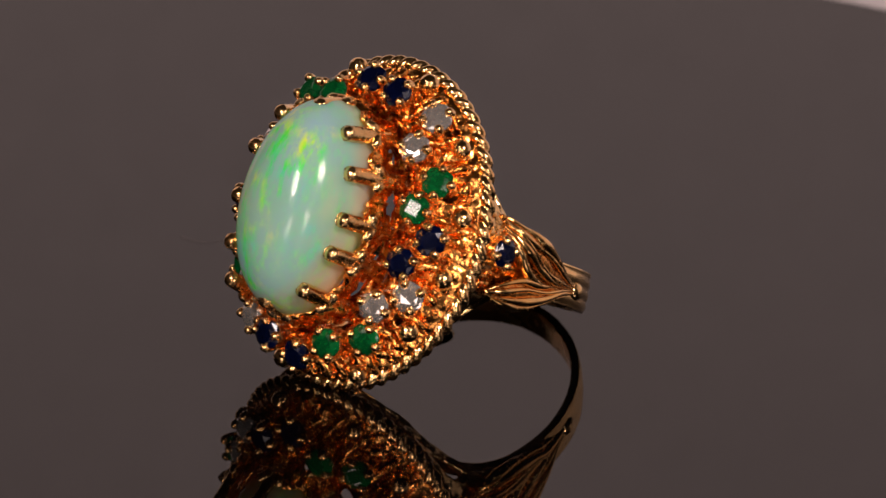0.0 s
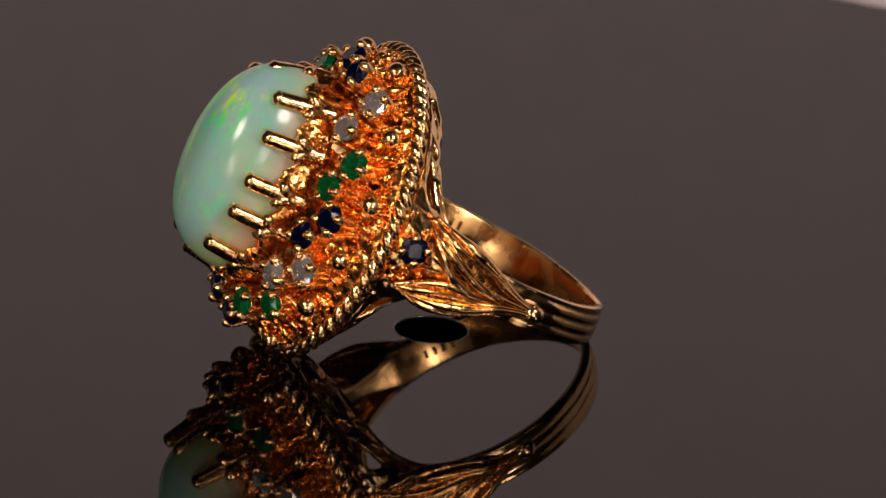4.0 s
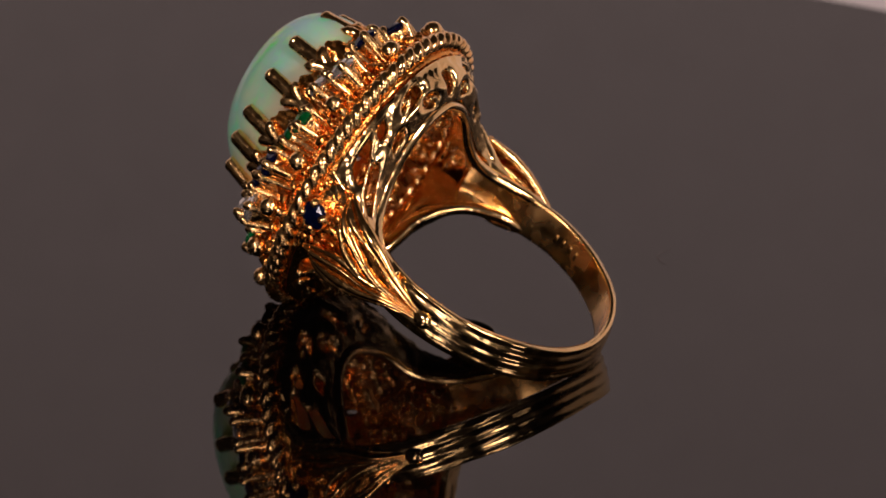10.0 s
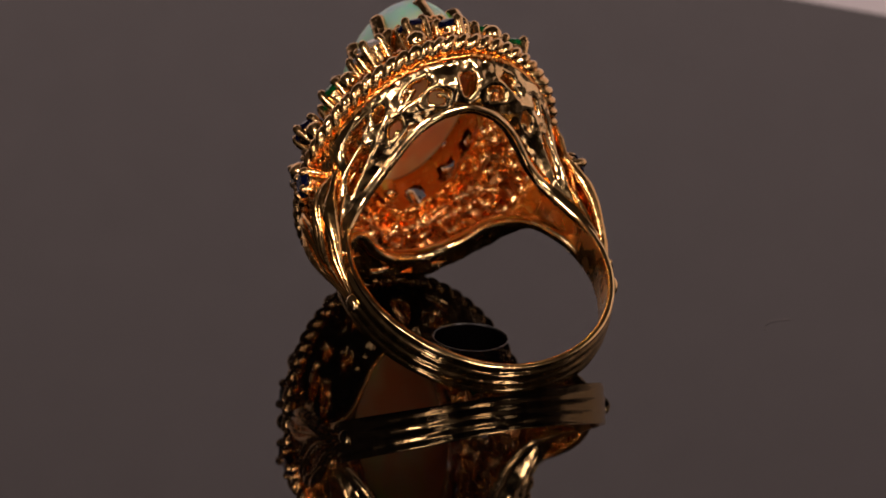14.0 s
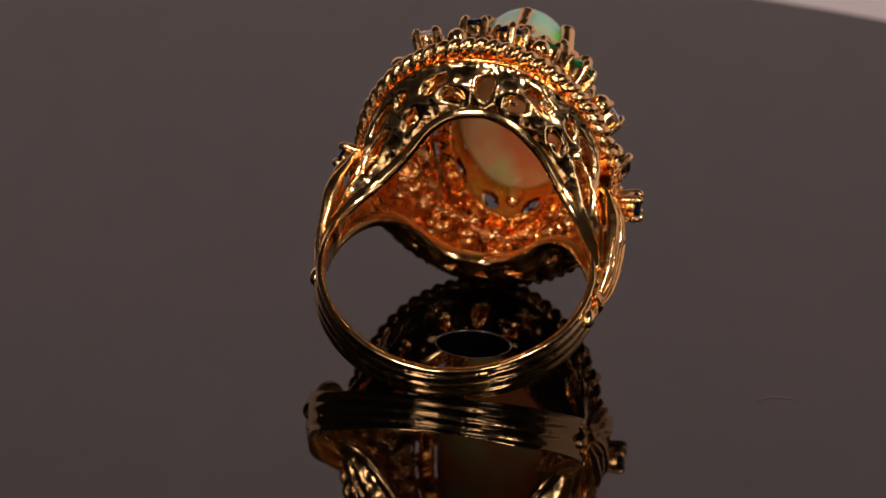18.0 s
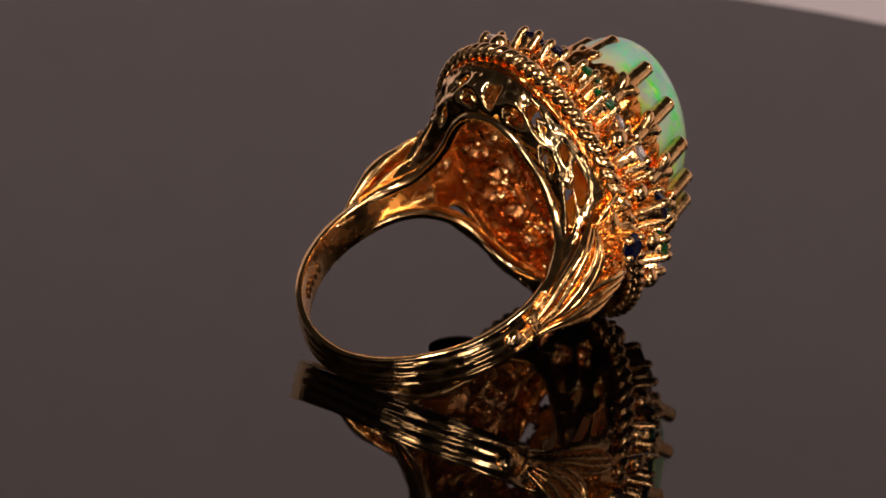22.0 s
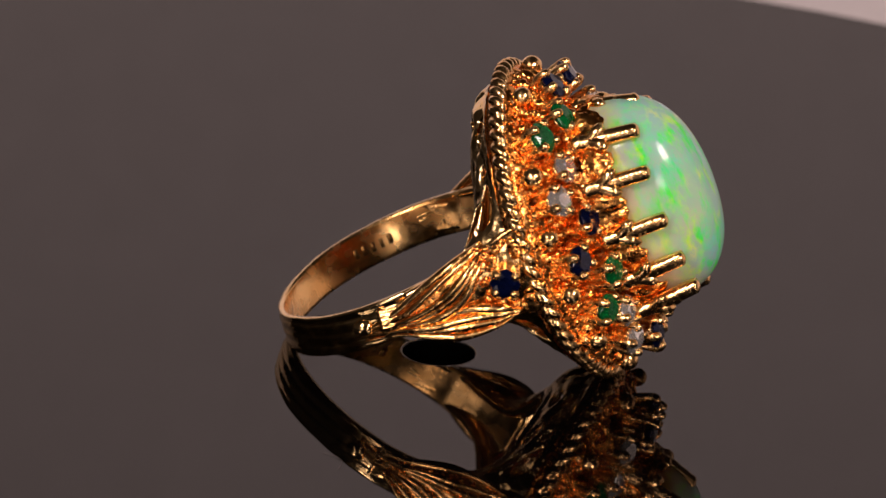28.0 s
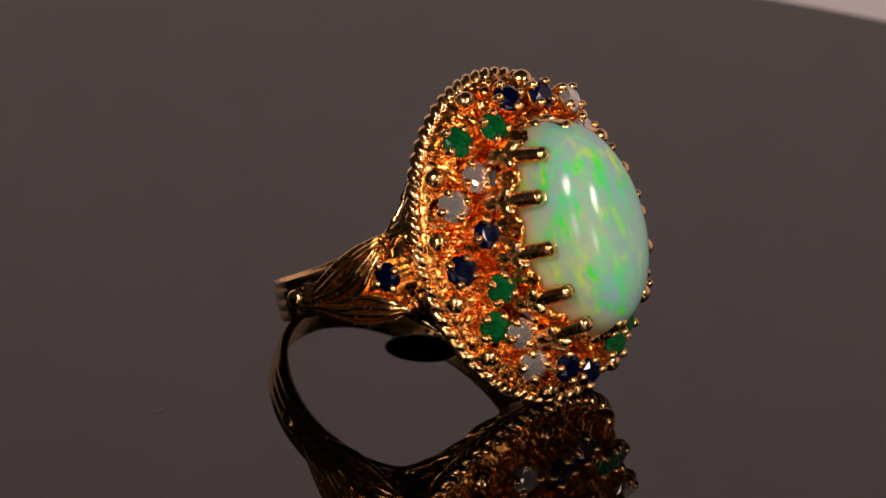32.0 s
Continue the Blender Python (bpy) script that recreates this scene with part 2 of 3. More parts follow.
def slab(name, lo, hi, mat, label, category, edge=0.004, parent=None):
    """A box from corner to corner (metres) with softened edges."""
    bm = bmesh.new()
    bmesh.ops.create_cube(bm, size=1.0)
    lo, hi = Vector(lo), Vector(hi)
    for q in bm.verts:
        q.co = Vector([(lo[k] + hi[k]) / 2 + q.co[k] * (hi[k] - lo[k]) for k in range(3)])
    bmesh.ops.bevel(bm, geom=bm.edges[:], offset=edge, segments=2, affect="EDGES")
    me = bpy.data.meshes.new(name)
    bm.to_mesh(me)
    bm.free()
    me.materials.append(mat)
    ob = new(name, me)
    if parent:
        ob.parent = parent
    else:
        tagged(ob, label, category, kind="structure")
    return ob


def studio():
    """The table under the paper and the plain room round it."""
    table = new("table")
    tagged(table, "dark table under the white paper sweep", "table")
    slab("tabletop", (-0.9, -0.7, -0.072), (0.9, 0.7, -0.032), DARK, "", "", parent=table)
    for x in (-0.84, 0.84):
        for y in (-0.64, 0.64):
            slab("leg", (x - 0.03, y - 0.03, -0.78), (x + 0.03, y + 0.03, -0.073), DARK, "", "", parent=table)
    slab("floor", (-2.0, -2.4, -0.88), (2.0, 2.0, -0.78), FLOOR, "dull grey studio floor", "floor")
    slab("ceiling", (-2.0, -2.4, 1.72), (2.0, 2.0, 1.82), WALL, "plain grey ceiling", "ceiling")
    slab("wall_north", (-2.0, 1.9, -0.78), (2.0, 2.0, 1.72), WALL, "plain grey wall", "wall")
    slab("wall_south", (-2.0, -2.4, -0.78), (2.0, -2.3, 1.72), WALL, "plain grey wall", "wall")
    slab("wall_east", (1.9, -2.3, -0.78), (2.0, 1.9, 1.72), WALL, "plain grey wall", "wall")
    slab("wall_west", (-2.0, -2.3, -0.78), (-1.9, 1.9, 1.72), WALL, "plain grey wall", "wall")


studio()

# ---- the ring: x across the finger, y along the bezel, z out of the bezel, in mm ----
FRAME = Matrix(((0.816663, 0.206525, -0.538896, -0.006456), (-0.575753, 0.355672, -0.736211, -0.005965), (0.039624, 0.911507, 0.409371, 0.010945), (0, 0, 0, 1)))
FRAME = Matrix.Translation(FRAME.translation) @ FRAME.to_quaternion().to_matrix().to_4x4()
RING = new("cocktail_ring")
tagged(RING, "gold cocktail ring with a large white opal and small coloured gems", "ring")
RING.matrix_world = FRAME
TAU = 2 * math.pi
NC, UC = -12.1, 0.5                  # the finger hole's middle


def oval(a, b, t, z, cy=0.0):
    return Vector((a * math.cos(t), cy + b * math.sin(t), z))


# opal: a half-ellipsoid with a short girdle
OX, OY, OZ = -0.23, -0.27, 3.8
OA, OB, OH = 4.11, 7.36, 5.84


def opal():
    prof = [(0.08, -1.35), (0.45, -1.25), (0.75, -1.05), (0.92, -0.75), (1.0, -0.1)] + [(math.cos(e) ** 0.79, math.sin(e) ** 0.79) for e in (math.pi / 2 * k / 30 for k in range(1, 31))]

    def at(i, j):
        s, h = prof[j]
        t = TAU * i / 96
        return (OX + OA * s * math.cos(t), OY + OB * s * math.sin(t), OZ + (OH if h > 0 else 0.3) * h)
    v, f = grid(96, len(prof), at, wrap_u=True)
    f.append(tuple(i * len(prof) for i in range(96)))
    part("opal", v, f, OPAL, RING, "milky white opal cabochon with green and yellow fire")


opal()

# claws that hold the opal, by the place of their tips
CLAWS = [(2.64, 5.06), (3.74, 2.5), (4.16, -0.6), (3.93, -2.94), (2.56, -5.78), (-0.29, -7.1), (-3.44, -6.33), (-4.29, -3.87), (-4.74, -0.77), (-4.45, 2.68), (-3.12, 5.3), (-0.2, 6.45)]


def opal_claws():
    for k, (x, y) in enumerate(CLAWS):
        t = math.atan2((y - OY) / 7.2, (x - OX) / 4.5)
        rad = Vector((math.cos(t) / 4.5, math.sin(t) / 7.2, 0)).normalized()
        tip = Vector((x, y, 6.85)) - rad * 0.15
        foot = tip + rad * 0.75 - Vector((0, 0, 4.4))
        path = spline([foot, tip + rad * 0.42 - Vector((0, 0, 2.4)), tip + rad * 0.14 - Vector((0, 0, 0.9)), tip - Vector((0, 0, 0.12)), tip + Vector((0, 0, 0.06))], 5)
        v, f = sweep(path, boxy(0.54, 0.50, 2.4), up=tuple(rad), sides=14, scale=lambda s: (1.05 - 0.1 * s) * (0.7 if s > 0.96 else 1.0))
        part("opal_claw", *join((v, f), ball(tip - Vector((0, 0, 0.12)), 0.53, 16, 11, (1, 1, 0.72))), GOLD, RING)


opal_claws()


def collar():
    """The scalloped gold collar under the opal, with a pair of leaves at the foot of each claw."""
    n = 420
    knots = spline([(-0.3, 0.4, 0), (0.5, 0.4, 0), (0.45, 2.0, 0), (0.4, 3.1, 0), (0.25, 4.0, 0), (-0.02, 3.9, 0), (-0.1, 2.0, 0), (-0.6, 0.4, 0)], 4)

    def at(i, j):
        t = TAU * i / n
        d, z, _ = knots[j]
        lift = max(0.0, min(1.0, (z - 2.2) / 1.5))
        w = 0.35 * lift + 0.45 * math.sin(t * 13 + 0.4) * lift
        p = oval(4.35, 7.25, t, z + w, OY) + Vector((OX, 0, 0))
        d += (0.3 * noise.noise(p * 0.9) + 0.16 * noise.noise(p * 2.3) + 0.05 * noise.noise(p * 5)) * (d > 0.1)
        return tuple(oval(4.35 + d, 7.25 + d, t, z + w + 0.3 * noise.noise(p * 1.7), OY) + Vector((OX, 0, 0)))
    v, f = grid(n, len(knots), at, wrap_u=True, wrap_v=True)
    turn = [math.atan2((y - OY) / 7.2, (x - OX) / 4.5) for x, y in CLAWS]
    open_at = [(a + ((b - a + math.pi) % TAU - math.pi) / 2) % TAU for a, b in zip(turn, turn[1:] + turn[:1])]
    kept = []
    for k, q in enumerate(f):
        t, z = TAU * (k // len(knots) + 0.5) / n, sum(v[i][2] for i in q) / 4
        near = min(abs((t - a + math.pi) % TAU - math.pi) for a in open_at)
        if (near / 0.15) ** 2 + ((z - 1.8) / 0.95) ** 2 > 1:
            kept.append(q)
    part("opal_collar", v, kept, GOLD_CAST, RING)
    for x, y in CLAWS:
        t = math.atan2((y - OY) / 7.2, (x - OX) / 4.5)
        rad = Vector((math.cos(t) / 4.5, math.sin(t) / 7.2, 0)).normalized()
        tan = Vector((-rad.y, rad.x, 0))
        root = Vector((x, y, 4.25)) + rad * 0.55
        for off in (-1, 1):
            path = spline([root - Vector((0, 0, 0.9)), root + tan * (0.35 * off) + Vector((0, 0, 0.0)), root + tan * (0.66 * off) + Vector((0, 0, 0.4)), root + tan * (0.8 * off) - rad * 0.12 + Vector((0, 0, 0.62 + 0.2 * random.random()))], 5)
            v, f = sweep(path, (0.44, 0.36), up=tuple(rad), sides=10, scale=lambda s: 0.9 + 0.25 * math.sin(math.pi * s) - 0.75 * s ** 3)
            part("collar_leaf", v, f, GOLD, RING)


collar()

# the domed plate between collar and rope
PA, PB, PX, PY = 8.5, 10.65, 0.58, -0.32


def plate_point(t, s):
    """s from 0 at the rope to 1 at the collar."""
    a, b = PA + (4.9 - PA) * s, PB + (7.8 - PB) * s
    p = oval(a, b, t, -1.2 - 0.3 * math.cos(2 * t) * (1 - s) + 1.5 * math.sin(s * math.pi / 2) ** 0.9, PY)
    return p + Vector((PX * (1 - s), 0, 0))


HOLES = [(0.62, 0.80), (0.80, 0.30), (0.1, 0.85), (-0.35, 0.8), (-0.62, 0.45), (-0.9, 0.82), (2.4, 0.85), (2.75, 0.3), (3.05, 0.85), (3.45, 0.8), (3.8, 0.4), (1.3, 0.8), (1.9, 0.82), (-1.4, 0.8), (-1.9, 0.45), (0.35, 0.45), (2.55, 0.6), (-0.15, 0.4)]


def bezel_plate():
    nt, ns = 460, 34
    keep = set()
    for t0, s0 in HOLES:
        for i in range(nt):
            for j in range(ns - 1):
                d = (TAU * (i + 0.5) / nt - t0 + math.pi) % TAU - math.pi
                if (d / 0.06) ** 2 + (((j + 0.5) / (ns - 1) - s0) / 0.14) ** 2 < 1:
                    keep.add((i, j))

    def at(i, j):
        t, s = TAU * i / nt, j / (ns - 1)
        p = plate_point(t, s)
        w = noise.noise(p * 0.7) * 0.22 + noise.noise(p * 1.6) * 0.12 + noise.noise(p * 4.0) * 0.02
        fold = abs(math.sin(31 * t + 1.3 * noise.noise(p * 0.6))) ** 0.7
        w += 0.20 * (fold - 0.6) * math.sin(math.pi * min(1.0, s / 0.55))
        return (p.x + w * 0.2, p.y, p.z + w)
    v, f = grid(nt, ns, at, wrap_u=True)
    f = [q for k, q in enumerate(f) if (k // (ns - 1), k % (ns - 1)) not in keep]
    ob = part("bezel_plate", v, f, GOLD_CAST, RING, "pierced gold plate with a rough cast skin, orange bounce light in its colour")
    sol = ob.modifiers.new("thickness", "SOLIDIFY")
    sol.thickness, sol.offset = 0.0004, 0


bezel_plate()


def bezel_lining():
    """The bezel's underside: a smooth cast skin with a round dimple below every setting."""
    nt, ns = 330, 36

    def at(i, j):
        t, s = TAU * i / nt, min(1.0, j / (ns - 4))
        p = plate_point(t, s) + Vector((0, 0, -0.62))
        if j > ns - 4:
            return (p.x, p.y, p.z + 0.4 * (j - ns + 4))
        w = 0.22 * noise.noise(p * 0.8) + 0.03 * noise.noise(p * 2.1)
        for x, y, size in DIMPLES:
            d = math.hypot(p.x - x, p.y - y) / size
            if d < 1.6:
                w += 0.5 * math.exp(-(d / 0.6) ** 3) - 0.2 * math.exp(-((d - 1.0) / 0.28) ** 2)
        return (p.x, p.y, p.z + w)
    v, f = grid(nt, ns, at, wrap_u=True)
    gaps = [(t0, s0) for t0, s0 in HOLES if s0 > 0.5]
    kept = []
    for k, q in enumerate(f):
        t, s = TAU * (k // (ns - 1) + 0.5) / nt, (k % (ns - 1) + 0.5) / (ns - 4)
        if all((((t - t0 + math.pi) % TAU - math.pi) / 0.07) ** 2 + ((s - s0) / 0.15) ** 2 > 1 for t0, s0 in gaps):
            kept.append(q)
    part("bezel_lining", v, kept, GOLD_LINING, RING, "smooth dimpled gold lining under the bezel, its shade put into the colour")


def nuggets():
    """Melted gold lumps that fill the gap between the collar and the settings."""
    sheets = []
    for k in range(120):
        t = TAU * k / 120 + random.uniform(-0.02, 0.02)
        s = random.uniform(0.35, 1.05)
        p = plate_point(t, min(1.0, s)) + Vector((0, 0, 0.42 + random.uniform(0.1, 0.8) * (s - 0.35)))
        r = random.uniform(0.18, 0.38)
        v, f = ball((0, 0, 0), r, 10, 7, (1, random.uniform(0.6, 1.1), random.uniform(0.8, 1.5)))
        turn = Euler((random.uniform(-0.6, 0.6), random.uniform(-0.6, 0.6), t)).to_matrix()
        v = [Vector(q) * (1 + 0.35 * noise.noise(Vector(q) * 2.4 + p)) for q in v]
        sheets.append(([tuple(p + turn @ q) for q in v], f))
    ob = part("nugget_crust", *join(*sheets), GOLD_CAST, RING)
    tagged(ob, kind="stuff")
    sheets = []
    for k in range(150):
        t, s = random.uniform(0, TAU), random.uniform(0.05, 0.95)
        p = plate_point(t, s) + Vector((0, 0, random.uniform(0.22, 0.42)))
        r = random.uniform(0.08, 0.18)
        v, f = ball((0, 0, 0), r, 8, 5, (1, random.uniform(0.7, 1.4), 0.9))
        sheets.append(([tuple(p + Vector(q)) for q in v], f))
    for k in range(170):
        t, s = TAU * (k + random.uniform(-0.4, 0.4)) / 170, random.uniform(0.03, 0.24)
        p = plate_point(t, s) + Vector((0, 0, random.uniform(0.1, 0.3)))
        v, f = ball((0, 0, 0), random.uniform(0.14, 0.28), 9, 6, (1, random.uniform(0.7, 1.4), 0.9))
        sheets.append(([tuple(p + Vector(q)) for q in v], f))
    ribs = []
    for k in range(34):
        t = TAU * (k + random.uniform(-0.25, 0.25)) / 34
        s0, s1 = random.uniform(0.05, 0.15), random.uniform(0.5, 0.95)
        knots = [plate_point(t + random.uniform(-0.03, 0.03), s0 + (s1 - s0) * q) + Vector((0, 0, 0.3 + 0.6 * q + random.uniform(-0.05, 0.2))) for q in (0, 0.25, 0.5, 0.75, 1)]
        path = spline(knots, 4)
        v, f = sweep(path, (random.uniform(0.28, 0.42), random.uniform(0.3, 0.5)), up=(0, 0, 1), sides=9, scale=lambda q: 0.8 + 0.3 * math.sin(9 * q) ** 2)
        ribs.append(([tuple(Vector(q) + 0.16 * Vector((noise.noise(Vector(q) * 1.7), noise.noise(Vector(q) * 1.9), noise.noise(Vector(q) * 2.1)))) for q in v], f))
    for k, (v, f) in enumerate(ribs):
        part("bezel_rib", v, f, GOLD_CAST, RING)
    ob = part("granulation", *join(*sheets), GOLD_CAST, RING, "fine gold grains")
    tagged(ob, kind="stuff")


nuggets()

# gems in pairs, clockwise: kind, outer place, inner place
PAIRS = [("sapphire", (-0.09, 9.0, 2.0), (2.47, 8.54, 2.45)), ("diamond", (5.55, 7.55, 1.7), (5.15, 5.25, 2.7)), ("emerald", (7.07, 3.46, 1.85), (6.3, 1.37, 2.5)),
         ("sapphire", (7.95, -0.4, 2.15), (6.6, -2.31, 2.85)), ("diamond", (7.34, -4.33, 2.05), (5.66, -5.56, 3.15)), ("emerald", (4.78, -7.78, 1.9), (2.55, -8.7, 2.85)),
         ("sapphire", (0.14, -9.98, 2.24), (-2.14, -9.10, 2.85)), ("diamond", (-4.3, -8.27, 1.95), (-5.0, -5.96, 2.4)), ("emerald", (-6.37, -5.05, 1.6), (-6.03, -2.68, 2.85)),
         ("sapphire", (-7.72, -0.84, 1.45), (-5.5, 1.0, 2.45)), ("diamond", (-6.9, 3.34, 1.45), (-4.71, 4.71, 2.0)), ("emerald", (-4.95, 7.25, 1.4), (-2.44, 7.5, 2.5))]
GEM_R = 1.2
DIMPLES = [(x * 0.93, y * 0.93, 0.95) for _, outer, inner in PAIRS for x, y, _ in (outer, inner)]
bezel_lining()


def gem_mesh(name, mat, r, n=8, rows=None):
    """A round cut stone: table, crown facets, girdle and pavilion."""
    rows = rows or [(0.56, 0.36, 0.0), (0.86, 0.17, 0.5), (1.0, 0.03, 0.0), (1.0, -0.04, 0.0), (0.55, -0.42, 0.5)]
    verts, faces = [], []
    for s, h, o in rows:
        for k in range(n):
            a = TAU * (k + o) / n
            verts.append((r * s * math.cos(a), r * s * math.sin(a), r * (h + (random.uniform(-0.035, 0.035) if 0.3 < s < 0.95 else 0))))
    verts.append((0, 0, -0.85 * r))
    faces.append(tuple(range(n)))
    for i, (lo, hi) in enumerate(zip(rows, rows[1:])):
        for k in range(n):
            a, b = i * n + k, i * n + (k + 1) % n
            c, d = (i + 1) * n + k, (i + 1) * n + (k + 1) % n
            if lo[2] == hi[2]:
                faces.append((a, b, d, c))
            elif hi[2] > lo[2]:
                faces += [(a, b, c), (b, d, c)]
            else:
                faces += [(a, b, d), (a, d, c)]
    e = (len(rows) - 1) * n
    faces += [(e + k, e + (k + 1) % n, len(verts) - 1) for k in range(n)]
    return mesh_of(name, verts, faces, mat, smooth=False)


GEMS = {"emerald": (gem_mesh("emerald", EMERALD, GEM_R), "grass-green round cut emerald"), "sapphire": (gem_mesh("sapphire", SAPPHIRE, GEM_R), "dark blue round cut sapphire"),
        "diamond": (gem_mesh("diamond", DIAMOND, GEM_R, 9, [(0.46, 0.40, 0.0), (0.66, 0.30, 0.5), (0.86, 0.17, 0.0), (1.0, 0.04, 0.5), (1.0, -0.04, 0.5), (0.72, -0.30, 0.0), (0.35, -0.62, 0.5)]), "clear round cut diamond")}


def cup_mesh():
    rows = [(0.80, -3.4), (0.82, -1.8), (0.90, -0.7), (1.05, -0.12), (1.06, 0.0), (0.95, 0.0), (0.6, -0.9), (0.5, -3.4)]
    v, f = grid(20, len(rows), lambda i, j: (rows[j][0] * math.cos(TAU * i / 20), rows[j][0] * math.sin(TAU * i / 20), rows[j][1]), wrap_u=True, wrap_v=True)
    return mesh_of("gem_setting", v, f, GOLD)


def claw_mesh():
    path = spline([(0.86, 0, -3.4), (0.98, 0, -1.4), (1.08, 0, -0.3), (1.10, 0, 0.28), (1.0, 0, 0.55)], 4)
    v, f = sweep(path, (0.36, 0.32), up=(1, 0, 0), sides=8)
    return mesh_of("claw", *join((v, f), ball((1.0, 0, 0.52), 0.34, 10, 7)), GOLD)


CUP, CLAW = cup_mesh(), claw_mesh()


def gem_setting(kind, p, tilt, size=1.0, spin=45.0):
    p = Vector(p)
    out = Vector((p.x / 8.2 ** 2, p.y / 9.6 ** 2, 0)).normalized()
    axis = out * math.sin(tilt) + Vector((0, 0, math.cos(tilt)))
    seat = share("gem_setting", CUP, RING, frame_at(p - 0.3 * axis, axis, spin) @ Matrix.Diagonal((size, size, size, 1)))
    mesh, label = GEMS[kind]
    share(kind, mesh, seat, pose(0, 0, 0.00022), label)
    for k in range(4):
        share("claw", CLAW, seat, pose(0, 0, 0, 0, 0, 90 * k + random.uniform(-9, 9)))


for k, (kind, outer, inner) in enumerate(PAIRS):
    gem_setting(kind, outer, radians(27), size=0.92, spin=random.uniform(0, 90))
    gem_setting(kind, inner, radians(17), size=0.90, spin=random.uniform(0, 90))

BEADS = [(7.11, 5.98, 0.2), (8.42, 1.56, 0.0), (8.47, -2.58, 0.35), (7.0, -6.5, 0.4), (3.9, -10.1, 0.3), (-2.1, -10.3, 0.2), (-6.1, -6.94, -0.05), (-7.56, -2.89, -0.15), (-7.61, 1.29, -0.1), (-6.61, 5.34, 0.15), (-2.4, 9.5, 0.3), (3.2, 9.57, 0.05)]


def beads():
    for x, y, z in BEADS:
        out = Vector((x / 81, y / 112, 0)).normalized()
        stem = sweep([(0, 0, -1.6), (0, 0, -0.8), (0, 0, 0)], (0.4, 0.4), sides=10)
        v, f = join(stem, ball((0, 0, 0.0), random.uniform(0.64, 0.74), 18, 12))
        part("bead", v, f, GOLD, RING, place=frame_at((x, y, z), out * 0.35 + Vector((0, 0, 1))))


beads()


def border(a, b, t, z):
    """The bezel's edge, which dips towards the shoulders."""
    return oval(a, b, t, z - 0.3 * math.cos(2 * t), PY) + Vector((PX, 0, 0))


def rope():
    """The twisted rope round the bezel."""
    turns, n, m = 32, 32 * 26, 20

    def at(i, j):
        t = TAU * i / n
        c = border(8.62, 10.78, t, -1.55)
        out = Vector((math.cos(t) / 8.85, math.sin(t) / 10.75, 0)).normalized()
        a = TAU * j / m
        lobe = abs(math.cos(a - turns * t))
        r = 0.37 + 0.27 * lobe ** 0.8
        return tuple(c + out * (r * math.cos(a)) + Vector((0, 0, r * math.sin(a))))
    v, f = grid(n, m, at, wrap_u=True, wrap_v=True)
    part("rope_border", v, f, GOLD, RING, "twisted gold rope border")
    for dz, a, b, w, h in ((-2.15, 8.25, 10.2, 0.26, 0.34),):
        path = [border(a, b, TAU * i / 420, dz) for i in range(420)]
        v, f = sweep(path, boxy(w, h, 3), up=(0, 0, 1), closed=True, sides=10)
        v = [tuple(Vector(q) * (1 + 0.012 * noise.noise(Vector(q) * 1.6) + 0.006 * noise.noise(Vector(q) * 5))) for q in v]
        part("gallery_rail", v, f, GOLD_CAST, RING)


rope()

# ---- the finger hole's rim: an arch over the finger on both sides of the bezel ----


# angle from the foot of the band: the finger hole's radius, its upper and its lower edge
ARCH_A = [(0, 8.85, 0, -2.36), (20, 8.85, 0.1, -2.36), (40, 8.85, 0.3, -2.32), (60, 8.85, 0.38, -2.3), (90, 8.85, 0.58, -2.18), (117, 8.8, 0.8, -2.18), (128, 8.6, 1.3, -2.4), (139, 8.35, 2.6, -3.1),
          (147, 8.2, 4.0, -4.2), (155, 8.0, 5.8, -5.7), (165, 7.7, 7.1, -6.8), (176, 7.6, 7.5, -7.1), (180, 7.6, 7.6, -7.2)]
ARCH_B = [(0, 8.85, 0, -2.36), (20, 8.85, 0.15, -2.36), (40, 8.85, 0.4, -2.32), (60, 8.8, 0.5, -2.2), (90, 8.75, 0.85, -1.95), (117, 8.6, 1.15, -1.95), (130, 8.6, 1.5, -2.3), (141, 8.55, 2.6, -3.1),
          (150, 8.4, 4.4, -4.2), (158, 8.0, 6.0, -5.6), (169, 7.7, 7.3, -6.8), (180, 7.6, 7.6, -7.2)]


def between(table, x):
    for (a, *p), (b, *q) in zip(table, table[1:]):
        if x <= b:
            w = max(0.0, (x - a) / (b - a))
            return [m + (n - m) * w for m, n in zip(p, q)]
    return list(table[-1][1:])


def arch_point(a, side, grow=0.0, inset=0.0):
    """On the finger hole's rim, a degrees round from the foot of the band."""
    r, hi, lo = between(ARCH_A if a >= 0 else ARCH_B, abs(a))
    v = hi - inset if side > 0 else lo + inset
    return Vector((UC + (r + grow) * math.sin(radians(a)), v, NC - (r + grow) * math.cos(radians(a))))


def arches():
    for side in (1, -1):
        knots = [arch_point(a, side, 0.46, 0.3) for a in (100, 108, 117, 128, 139, 147, 155, 165, 176)]
        knots += [arch_point(-a, side, 0.46, 0.3) for a in (176, 165, 157, 150, 141, 130, 117, 108, 100)]
        path = spline(knots, 6)
        v, f = sweep(path, boxy(0.40, 0.54, 3), up=lambda i: (path[i].x - UC, 0, path[i].z - NC), sides=14, scale=lambda s: 0.6 + 0.4 * min(1.0, 9 * min(s, 1 - s)))
        part("arch_rail", v, f, GOLD_SMOOTH, RING)


arches()


